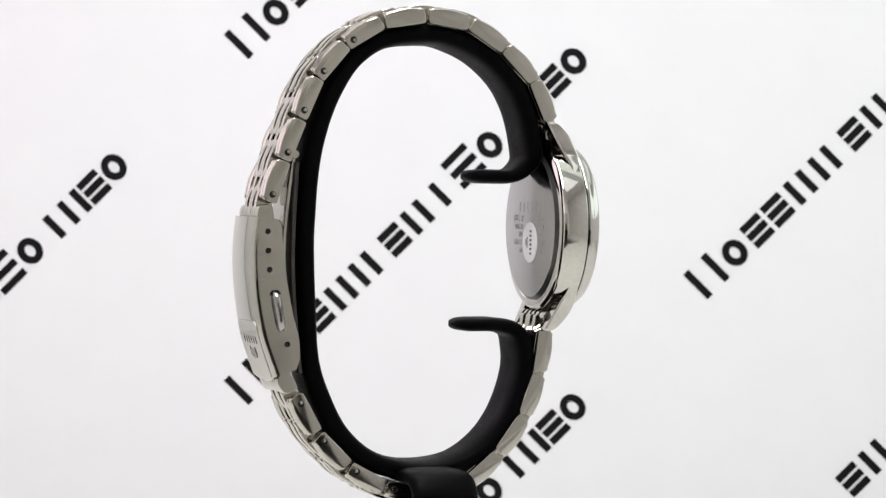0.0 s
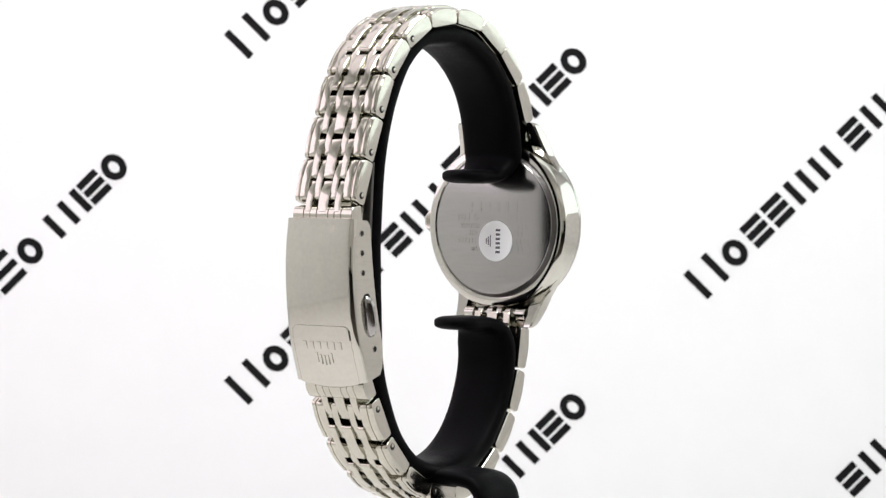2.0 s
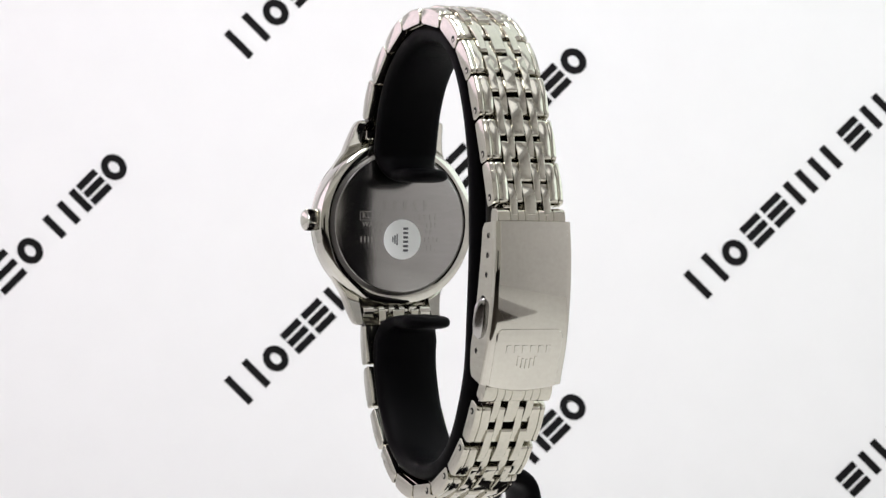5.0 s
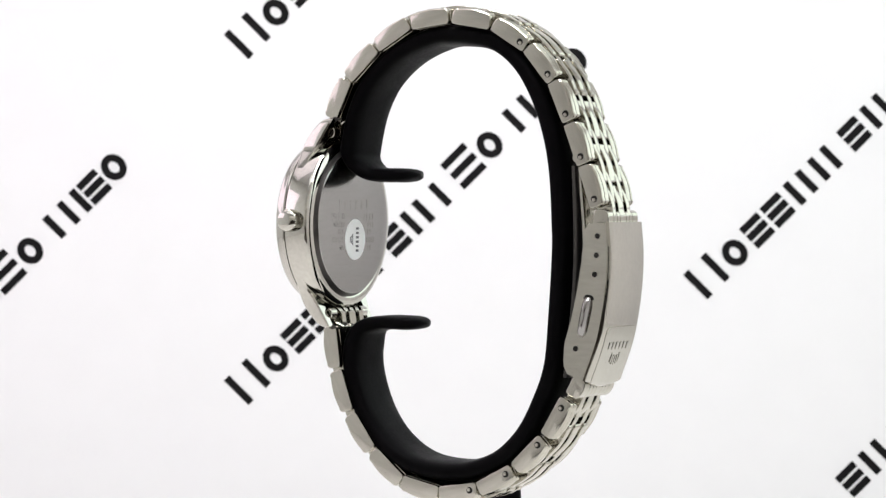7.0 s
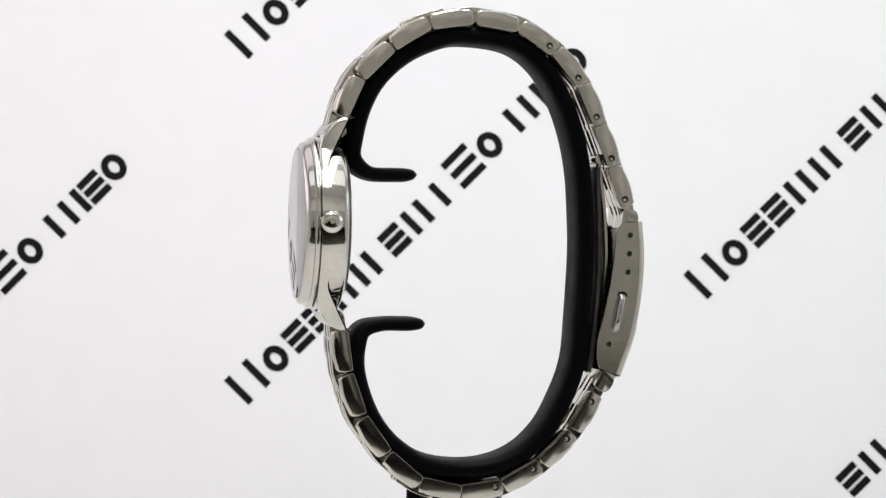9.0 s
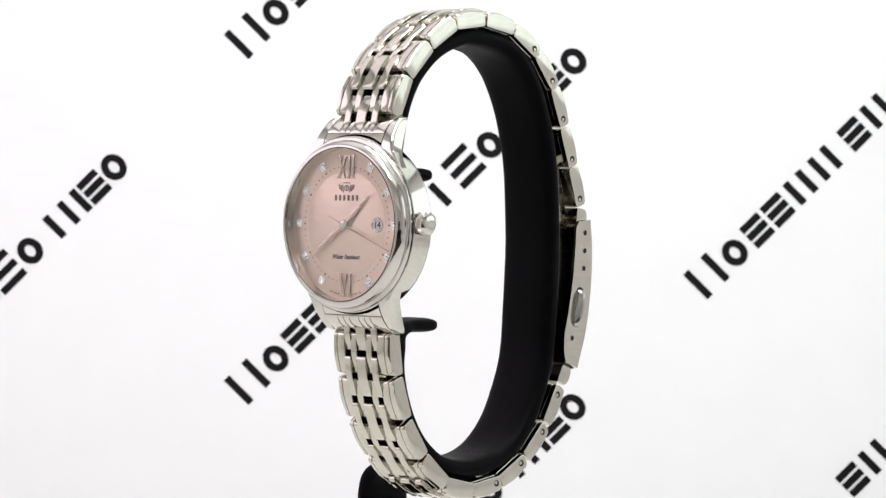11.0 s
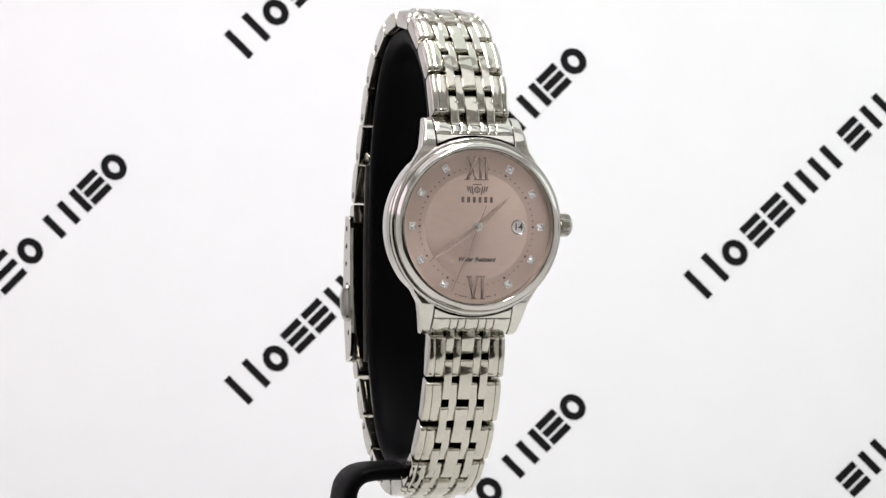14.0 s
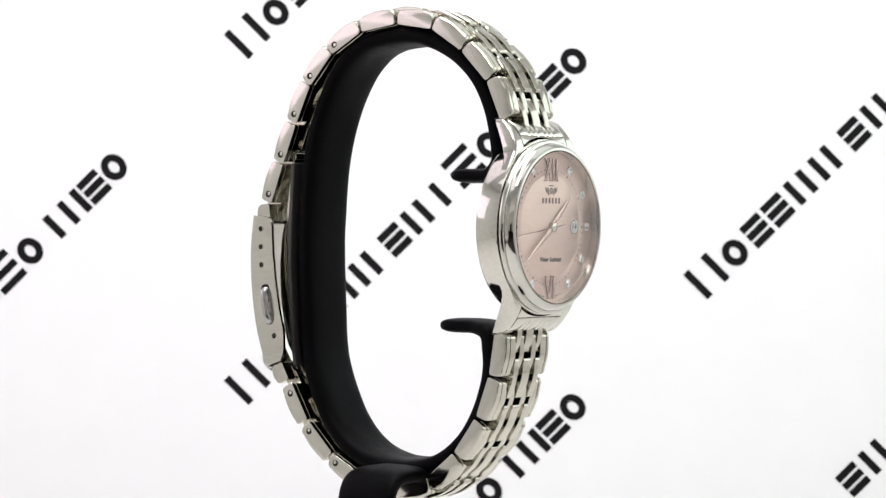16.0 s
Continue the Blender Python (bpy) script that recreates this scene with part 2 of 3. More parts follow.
def watch_stand():
    root = tagged(new("watch_stand"), "black plastic C-shaped cuff stand that carries the watch", "display stand")
    bm = bmesh.new()
    line = [Vector((-0.3, p[0], p[1])) for p in spline(CUFF, 6)]
    run = [0.0]
    for a, b in zip(line, line[1:]):
        run.append(run[-1] + (b - a).length)
    sizes = []
    for s in run:
        e = min(s, run[-1] - s)
        tip = math.sqrt(max(0.0, 1 - (1 - min(e / 3.5, 1)) ** 2))
        claw = min(max((e - 8) / 6, 0), 1)
        sizes.append((max((8.8 + 3.0 * claw) * (0.12 + 0.88 * tip), 0.4), max((2.5 + 1.0 * claw) * (0.15 + 0.85 * tip), 0.3)))
    strip(bm, line, sizes, Vector((1, 0, 0)))
    part("cuff", bm, M_RUBBER, root, sharp=60)
    bm = bmesh.new()
    line = [Vector((p[0], 3.2, p[1])) for p in spline([(2, -48.0), (-4, -48.1), (-11, -48.2), (-14.1, -49.3), (-15.5, -52.4), (-15.6, -60), (-15.6, -98)], 6)]
    strip(bm, line, [(11.5, 3.0)] * len(line), Vector((0, 1, 0)))
    part("arm", bm, M_RUBBER, root, sharp=60)
    bm = bmesh.new()
    revolve(bm, [(0, -100), (13, -100), (14, -99.3), (14, -97.6), (13, -97), (0, -97)], 64, "z", (-9, 3, 0))
    part("base_plate", bm, M_RUBBER, root)
    return root


stand = watch_stand()

# ---- the watch: its dial faces -y when it is turned to the lens ----
watch = tagged(new("wristwatch"), "polished steel wristwatch with a salmon dial, clasped round a black cuff", "watch")
CX, CZ = 0.15, -5.2                      # centre of the case, across and up


def words(text, size, x, z, y, parent, mat, shear=0.0, squeeze=1.0, weight=0.0, face=0):
    cu = bpy.data.curves.new("words", "FONT")
    cu.body, cu.size, cu.shear, cu.align_x, cu.align_y, cu.extrude, cu.offset = text, size, shear, "CENTER", "CENTER", 0.02, weight
    tmp = bpy.data.objects.new("words", cu)
    me = bpy.data.meshes.new_from_object(tmp)
    bpy.data.objects.remove(tmp)
    me.transform(Matrix.Diagonal((MM * squeeze, MM, MM, 1)))
    me.materials.clear()
    me.materials.append(mat)
    return place("lettering", me, parent, pose(x, y, z, 90, 0, face))


def lug_front(z):
    """How far forward the lugs and end pieces stand at a height over the case centre."""
    return -22.15 + 0.095 * max(z - 12.0, 0) ** 2


def case():
    bm = bmesh.new()
    revolve(bm, [(12.9, -17.55), (13.2, -17.42), (13.75, -17.45), (14.35, -17.62), (14.72, -17.9), (14.85, -18.15), (14.88, -18.4), (14.88, -21.9), (14.82, -22.12),
                 (14.65, -22.2), (14.1, -22.22), (14.05, -22.4)], 128, "y", (CX, 0, CZ))
    body = part("case", bm, M_POLISH, watch, sharp=25)
    bm = bmesh.new()
    revolve(bm, [(14.0, -22.3), (14.45, -22.32), (14.68, -22.42), (14.76, -22.65), (14.72, -22.9), (14.55, -23.12), (14.3, -23.2), (14.16, -23.22), (14.12, -23.3), (14.1, -23.6), (14.0, -23.95),
                 (13.82, -24.3), (13.55, -24.6), (13.25, -24.78), (13.0, -24.8), (12.88, -24.7), (12.8, -24.4), (12.6, -22.75)], 128, "y", (CX, 0, CZ))
    part("bezel", bm, M_BEZEL, body, sharp=30)
    bm = bmesh.new()
    revolve(bm, [(0, -16.8), (12.2, -16.82), (12.35, -16.86), (12.42, -16.94)], 96, "y", (CX, 0, CZ))
    # step ring in a dark colour: a painted reflection of the dark front
    revolve(bm, [(12.42, -16.94), (12.75, -17.4), (13.0, -17.55)], 96, "y", (CX, 0, CZ), 1)
    back = part("case_back", bm, [M_BACK, M_SHADED], watch, "flat brushed steel case back", 25)
    bm = bmesh.new()
    revolve(bm, [(12.88, -24.4), (12.82, -24.8), (8, -24.92), (0, -24.95)], 72, "y", (CX, 0, CZ))
    revolve(bm, [(12.88, -24.4), (8, -24.35), (0, -24.32)], 72, "y", (CX, 0, CZ))
    bmesh.ops.remove_doubles(bm, verts=bm.verts, dist=1e-4)
    glass = part("crystal", bm, M_GLASS, body, "clear flat watch glass")
    glass.visible_shadow = False
    # lugs: a flared foot on the round case, a flat side, a blunt tip bent back to the bracelet
    side = ((8.2, 12.15), (9.3, 11.55), (9.9, 11.25), (10.7, 10.75), (11.5, 10.28), (12.2, 9.8), (12.7, 9.5), (13.5, 9.25), (14.7, 8.95), (16.0, 8.68), (17.0, 8.5), (17.5, 8.4))
    for sx in (1, -1):
        for sz in (1, -1):
            bm = bmesh.new()
            rows = []
            steps = [(z, x, 0.0) for z, x in side] + [(17.85, 8.28, 0.12), (18.08, 8.08, 0.32), (18.2, 7.8, 0.6)]
            for z, xo, cut in steps:
                xi = 6.8 + max(0, 11.3 - z) * 0.95 + (0.15 if cut > 0.5 else 0)
                yf = lug_front(z) + cut
                yb = -20.3 + 0.5 * max(z - 11.0, 0) - cut * 0.4
                rim = 0.55
                edge = [(xo - rim + rim * math.sin(q), yf + rim - rim * math.cos(q)) for q in (0.0, 0.4, 0.8, 1.2, math.pi / 2)]
                rows.append([Vector((CX + sx * x, y, CZ + sz * z)) for x, y in
                             [(xi, yf + 0.12), (xi + 0.1, yf)] + edge + [(xo, yb - 0.3), (xo - 0.3, yb), (xi, yb)]])
            loft(bm, rows)
            part("lug", bm, M_POLISH, body, sharp=28)
    # solid end pieces between the lugs: a flat saddle and a ribbed roll
    for sz in (1, -1):
        bm = bmesh.new()
        rows = []
        ribs = (-3.8, -2.45, -1.1, 1.1, 2.45, 3.8)
        bounds = (-6.66, *ribs, 6.66)
        lobes = [((p + q) / 2, (q - p) / 2) for p, q in zip(bounds, bounds[1:])]
        across = [-6.66, -6.6, -6.4] + [r + d for r in ribs for d in (-0.2, -0.07, 0.07, 0.2)] + [c + h * u for c, h in lobes for u in (-0.6, -0.3, 0.0, 0.3, 0.6)] + [6.4, 6.6, 6.66]
        across.sort()
        roll = [15.25, 15.4, 15.6, 15.95, 16.4, 16.9, 17.4, 17.9, 18.2, 18.4, 18.5]
        for x in across:
            z0 = math.sqrt(15.1 ** 2 - x * x) + 0.05
            lip = 0.1 if abs(x) > 6.62 else 0.0
            face = [(lug_front(z0 + (15.2 - z0) * u) + 0.02 + lip + (0.12 if u == 0 else 0), z0 + (15.2 - z0) * u) for u in (0, 0.12, 0.5, 1)]
            for z in roll:
                u = (z - 15.25) / 3.25
                groove = 0.32 if any(abs(x - r) < 0.1 for r in ribs) and z > 15.5 else 0.0
                y = lug_front(z) + 0.22 - 0.62 * math.sqrt(max(0.0, 1 - (2 * u - 1) ** 2)) + 0.5 * u ** 3
                bulge = 0.25 * min(((x - c) / h) ** 2 for c, h in lobes) * min(max((z - 15.4) / 0.8, 0), 1)
                face.append((y + lip + groove + bulge, z))
            under = [(y + 1.35, z - 0.35) for y, z in reversed(face)]
            rows.append([Vector((CX + x, y, CZ + sz * z)) for y, z in face + under])
        loft(bm, rows)
        # side faces take the dark colour, painting shade in the gap beside the lugs
        for f in bm.faces:
            if len(f.verts) > 4:
                f.material_index = 1
        part("end_piece", bm, [M_POLISH, M_SHADED], body, sharp=40)
        bm = bmesh.new()
        ribs = [(0.5, -6.4), (1.0, -6.5)]
        for x in (-5.5, -2.9, -0.95, 1.0, 2.95, 5.5):
            w = 1.0 if abs(x) > 5 else 0.55
            ribs += [(0.6, x - w - 0.02), (1.0, x - w), (1.08, x - w + 0.1), (1.08, x + w - 0.1), (1.0, x + w), (0.6, x + w + 0.02)]
        revolve(bm, ribs + [(1.0, 6.5), (0.5, 6.4)], 20, "x", (CX, -18.3, CZ + sz * 15.8))
        # hollow tube ends, with their shade painted as a dark colour
        revolve(bm, [(0.5, -6.5), (0.45, -6.0), (0, -6.0)], 24, "x", (CX, -18.3, CZ + sz * 15.8), 1)
        revolve(bm, [(0.5, 6.5), (0.45, 6.0), (0, 6.0)], 24, "x", (CX, -18.3, CZ + sz * 15.8), 1)
        part("spring_bar_tube", bm, [M_POLISH, M_HOLE_SHADE], body)
    # crown
    bm = bmesh.new()
    n = 72
    prof = [(14.55, 1.2), (14.75, 1.25), (14.8, 1.75), (14.95, 1.95), (16.45, 1.95), (16.65, 1.8), (16.95, 1.5), (17.15, 1.0), (17.22, 0.4)]
    rows = []
    for x, r in prof:
        rows.append([Vector((CX + x, -20.75 + (r - (0.22 if i % 2 and r > 1.9 else 0)) * math.cos(2 * math.pi * i / n),
                             CZ + 0.4 + (r - (0.22 if i % 2 and r > 1.9 else 0)) * math.sin(2 * math.pi * i / n))) for i in range(n)])
    loft(bm, rows)
    part("crown", bm, M_POLISH, body, "fluted steel crown", 30)
    # sticker on the back, with its print as plain bars
    bm = bmesh.new()
    revolve(bm, [(0, -16.670), (3.55, -16.670), (3.6, -16.730), (3.6, -16.820)], 40, "y", (-0.4, 0, -8.1))
    stick = part("sticker", bm, M_STICKER, back, "round white paper sticker")
    bm = bmesh.new()
    for k in range(6):
        box(bm, -1.0, -16.650, -8.1 + (k - 2.5) * 0.78, 0.95, 0.03, 0.42)
    for k in range(3):
        box(bm, 0.65 + 0.42 * k, -16.650, -8.1, 0.22, 0.03, 2.0 - 0.5 * k)
    part("print", bm, M_STICKINK, back)
    # engraving on the back: the readable words, the rest as plain bars
    bm = bmesh.new()
    for z, h, w, cols in ((3.2, 1.8, 1.1, (-4.9, -2.95, -1.0, 0.95, 2.9, 4.85)), (1.15, 1.1, 0.6, (-7.0, -6.0, -4.9, -3.9)), (-0.3, 0.95, 0.55, (-7.0, -6.2, -5.4)),
                          (-1.55, 0.95, 0.55, (-6.1, -5.3)), (-2.9, 0.95, 0.5, (-7.4, -6.6, -5.8, -5.0, 3.9, 4.6, 5.3, 6.0, 6.7, 7.4)), (-4.4, 0.9, 0.5, (-6.2, -5.4))):
        for x in cols:
            box(bm, CX + x, -16.805, CZ + z, w * 0.55, 0.03, h)
    for x, z, w, h in ((6.43, 2.02, 2.5, 0.12), (6.43, 0.53, 2.5, 0.12), (5.24, 1.275, 0.12, 1.4), (7.62, 1.275, 0.12, 1.4)):
        box(bm, CX + x, -16.805, CZ + z, w, 0.03, h)
    for text, x, z, size, squeeze in (("KL", 6.43, 1.27, 1.4, 1.0), ("S7", 3.65, 1.17, 1.5, 0.85), ("WATER", 5.15, -0.28, 1.3, 0.92), ("STA", 4.42, -1.56, 1.25, 0.9), ("MA", 4.08, -4.4, 1.2, 0.85)):
        words(text, size, CX + x, CZ + z, -16.800, back, M_ENGRAVED, 0.0, squeeze, 0.01, 180)
    part("engraving", bm, M_ENGRAVED, back)
    return body, stick


case_body, sticker = case()


# ---- dial ----
def dial():
    Y = -22.75
    bm = bmesh.new()
    revolve(bm, [(0, Y), (12.6, Y), (12.6, Y + 0.4)], 96, "y", (CX, 0, CZ))
    base = part("dial", bm, M_DIAL, watch, "salmon metallic dial with a paler textured centre")
    bm = bmesh.new()
    revolve(bm, [(0, Y - 0.06), (8.75, Y - 0.06), (8.85, Y - 0.02), (8.85, Y)], 96, "y", (CX, 0, CZ))
    part("centre_disc", bm, M_DIAL_IN, base)

    def spot(hour, r):
        a = math.radians(hour * 30)
        return CX + r * math.sin(a), CZ + r * math.cos(a)
    frame_bm, stone_bm = bmesh.new(), bmesh.new()
    for sx, sz, w, h in ((0, 0.56, 1.26, 0.14), (0, -0.56, 1.26, 0.14), (0.56, 0, 0.14, 1.26), (-0.56, 0, 0.14, 1.26)):
        box(frame_bm, sx, -0.12, sz, w, 0.24, h, 0.04)
    box(frame_bm, 0, -0.04, 0, 1.0, 0.08, 1.0, mat=1)
    revolve(stone_bm, [(0.46, -0.08), (0.46, -0.13), (0.26, -0.3), (0, -0.3)], 7, "y")
    frame_me, stone_me = finish(frame_bm, "hour_marker", [M_SILVER, M_SILVER]), finish(stone_bm, "stone", M_STONE, 5)
    for hour in (1, 2, 3, 4, 5, 7, 8, 9, 10, 11):
        x, z = spot(hour, 11.0)
        mk = place("hour_marker", frame_me, watch, pose(x, Y, z, 0, hour * 30, 0), "square silver hour marker with a clear stone")
        place("stone", stone_me, mk, pose(0, 0, 0))
    bm = bmesh.new()
    for k in range(60):
        if k in (0, 30, 29, 31, 1, 59):
            continue
        x, z = spot(k / 5, 9.75)
        revolve(bm, [(0, Y - 0.03), (0.2 if k % 5 == 0 else 0.12, Y - 0.03), (0.2 if k % 5 == 0 else 0.12, Y)], 8, "y", (x, 0, z))
    tagged(part("minute_track", bm, M_INK, base, "ring of small dark minute dots"), kind="stuff")

    def numeral(strokes, z, h):
        bm = bmesh.new()
        for x0, x1, w in strokes:
            a = math.atan2(x1 - x0, h)
            box(bm, CX + (x0 + x1) / 2, Y - 0.14, z, w, 0.22, math.hypot(h, x1 - x0), 0.03, Matrix.Rotation(a, 4, "Y"))
            for xs, zs in ((x0, z - h / 2), (x1, z + h / 2)):
                box(bm, CX + xs, Y - 0.14, zs, w + 0.5, 0.22, 0.18, 0.02)
        part("roman_numeral", bm, M_ROSE, base, "raised rose-toned roman numeral")
    numeral([(-1.75, -0.2, 0.5), (-0.3, -1.65, 0.22), (0.55, 0.55, 0.46), (1.5, 1.5, 0.46)], CZ + 9.65, 3.7)
    numeral([(-0.35, -1.2, 0.5), (-0.4, 0.3, 0.22), (1.1, 1.1, 0.46)], CZ - 10.1, 3.7)
    # maker's mark: a plain crest and a row of plain bars
    bm = bmesh.new()
    revolve(bm, [(0.32, Y - 0.09), (0.55, Y - 0.09), (0.55, Y - 0.06)], 20, "y", (CX, 0, CZ + 6.1))
    box(bm, CX, Y - 0.075, CZ + 6.1, 0.22, 0.03, 0.5)
    for side in (-1, 1):
        for k in range(3):
            box(bm, CX + side * (0.82 + 0.4 * k), Y - 0.075, CZ + 6.0 + 0.12 * k, 0.24, 0.03, 1.35 - 0.22 * k, 0.0, Matrix.Rotation(side * (0.15 + 0.1 * k), 4, "Y"))
    box(bm, CX, Y - 0.075, CZ + 6.95, 1.5, 0.03, 0.18)
    for k in range(6):
        box(bm, CX - 2.45 + 0.98 * k, Y - 0.075, CZ + 4.45, 0.5, 0.03, 0.95)
    part("print", bm, M_FAINT, base)
    # date
    bm = bmesh.new()
    revolve(bm, [(0, Y - 0.065), (1.06, Y - 0.065)], 32, "y", (CX + 7.2, 0, CZ))
    win = part("date_window", bm, M_DATE, watch, "round white date window reading 14, greyed by painted shade")
    bm = bmesh.new()
    revolve(bm, [(1.04, Y - 0.06), (1.22, Y - 0.2), (1.28, Y - 0.2), (1.32, Y - 0.05)], 32, "y", (CX + 7.2, 0, CZ))
    part("ring", bm, M_POLISH, win)

    words("14", 1.6, CX + 7.2, CZ, Y - 0.10, win, M_GREYINK, 0.0, 1.0, 0.02)
    words("Water Resistant", 1.05, CX, CZ - 5.45, Y - 0.09, base, M_INK, 0.35, 0.92, 0.035)
    # dial foot print
    bm = bmesh.new()
    for k in (-4.1, -3.2, -2.6, -2.0, 2.2, 2.8, 3.9):
        a = math.radians(180 + k * 4.2)
        box(bm, CX - 11.75 * math.sin(a), Y - 0.03, CZ + 11.75 * math.cos(a), 0.38, 0.03, 0.2, 0, Matrix.Rotation(a - math.pi, 4, "Y"))
    part("print", bm, M_INK, base)

    def hand(name, length, tail, width, y, turn, mat, thin=0.12):
        bm = bmesh.new()
        half = [(0.16 * width, -tail), (width * 0.5, length * 0.12), (width * 0.42, length * 0.5), (0.05, length)]
        outline = [(x, z) for x, z in half] + [(-x, z) for x, z in reversed(half)]
        ridge = [(x * 0.25, z) for x, z in outline]
        loft(bm, [[Vector((x, 0, z)) for x, z in outline], [Vector((x, -thin * 0.4, z)) for x, z in outline], [Vector((x, -thin, z)) for x, z in ridge]])
        ob = part(name, bm, mat, watch, sharp=15)
        ob.matrix_local = pose(CX * MM, y * MM, CZ * MM, 0, turn, 0)
        return ob
    hand("hour_hand", 7.5, 1.6, 0.95, Y - 0.35, 48, M_ROSE)
    hand("minute_hand", 9.6, 1.8, 0.85, Y - 0.6, 234.5, M_ROSE)
    sec = hand("second_hand", 11.6, 3.8, 0.22, Y - 0.85, 175, M_ROSE, 0.08)
    bm = bmesh.new()
    revolve(bm, [(0, Y - 1.05), (0.55, Y - 1.02), (0.75, Y - 0.9), (0.75, Y)], 24, "y", (CX, 0, CZ))
    part("hub", bm, M_POLISH, watch)
    return sec


second_hand = dial()

# ---- bracelet ----
UPPER = [(-18.05, 12.95), (-15.0, 19.8), (-9.4, 25.4), (-3.1, 29.3), (4.8, 30.4), (12.7, 29.1), (19.2, 25.1), (24.0, 19.4), (27.0, 12.5), (29.8, 5.2), (32.2, -1.6)]
LOWER = [(27.3, -33.8), (23.4, -40.6), (17.6, -46.4), (11.0, -50.0), (3.7, -51.1), (-3.5, -49.5), (-9.2, -44.7), (-13.9, -38.1), (-16.5, -30.6), (-17.6, -23.0)]


def bead(length, thick, i=0.0, r=0.85):
    """The side outline of a link: flat inside, rounded outside; i: drawn in by that much."""
    a, t = length / 2 - i, thick / 2 - i
    q = 0.45
    pts = [(-a, -t + q), (-a + q * 0.3, -t + q * 0.3), (-a + q, -t), (a - q, -t), (a - q * 0.3, -t + q * 0.3), (a, -t + q)]
    turn = [0.05 + 0.24 * k for k in range(6)]
    pts += [(a - r + r * math.cos(b), t - 0.1 - r + r * math.sin(b)) for b in turn]
    pts += [(a * u, t + 0.14 - 0.37 * (u / 0.8) ** 2) for u in (0.72, 0.5, 0.25, 0, -0.25, -0.5, -0.72)]
    return pts + [(-a + r - r * math.cos(b), t - 0.1 - r + r * math.sin(b)) for b in reversed(turn)]


def link_mesh(name, length, thick, width, grooves=(), satin_sides=False, fall=0, r=0.85, crown=0.0):
    """fall: +1 or -1 lets the outer strip slope down towards that side."""
    stations = [(-width / 2, 0.09), (-width / 2 + 0.03, 0.03), (-width / 2 + 0.1, 0.0)]
    for g in grooves:
        stations += [(g - 0.13, 0.0), (g - 0.05, 0.13), (g + 0.05, 0.13), (g + 0.13, 0.0)]
    marks = [-width / 2, *grooves, width / 2]
    strips = [((p + q) / 2, (q - p) / 2) for p, q in zip(marks, marks[1:])]
    if crown:
        stations += [(c + h * u, 0.0) for c, h in strips for u in (-0.7, -0.4, 0.0, 0.4, 0.7)]
    stations += [(width / 2 - 0.1, 0.0), (width / 2 - 0.03, 0.03), (width / 2, 0.09)]
    stations.sort()
    bm = bmesh.new()
    rings = []
    for x, i in stations:
        drop = 0.2 * (max(fall * x, 0) / (width / 2)) ** 2 + crown * min(((x - c) / h) ** 2 for c, h in strips)
        rings.append([Vector((x, u, v - (drop if v > 0.3 else 0))) for u, v in bead(length, thick, i, r)])
    loft(bm, rings)
    if satin_sides:
        for f in bm.faces:
            if len(f.verts) > 4:
                f.material_index = 1
    return finish(bm, name, [M_BAND, M_SATIN], 20)


RISE = 0.4                                  # how far the links stand out from the joint line
OUTER = {s: link_mesh("outer_link", 7.3, 3.0, 2.86, (s * 0.35,), True, s, crown=0.16) for s in (-1, 1)}
SLIM = link_mesh("slim_link", 7.15, 2.8, 1.36, r=0.6, crown=0.05)
CORE = link_mesh("core_link", 7.15, 2.8, 2.20, r=0.6, crown=0.06)
# the dark ring and floor paint the shade in the pin's hollow
pin_bm = bmesh.new()
revolve(pin_bm, [(0.58, -0.1), (0.58, 0.03), (0.30, 0.03)], 18, "x", (0, 0, 0), 1)
revolve(pin_bm, [(0.30, 0.03), (0, 0.03)], 18, "x", (0, 0, 0), 1)
revolve(pin_bm, [(0.32, 0.02), (0.32, 0.05), (0.24, 0.07), (0, 0.07)], 16, "x", (0, 0.14, -0.14), 0)
PIN = finish(pin_bm, "pin", [M_SATIN, M_HOLE_SHADE])
BX = -1.3                                   # the clasp sits a little off the axis of the case


def frame_at(a, b, off=BX):
    """The pose of a link between two joints of the chain."""
    a, b = Vector((0, *a)), Vector((0, *b))
    t = (b - a).normalized()
    n = Vector((1, 0, 0)).cross(t)
    m = Matrix((Vector((1, 0, 0)), t, n)).transposed().to_4x4()
    m.translation = (a + b) / 2 + Vector((off, 0, 0)) + n * RISE
    return m


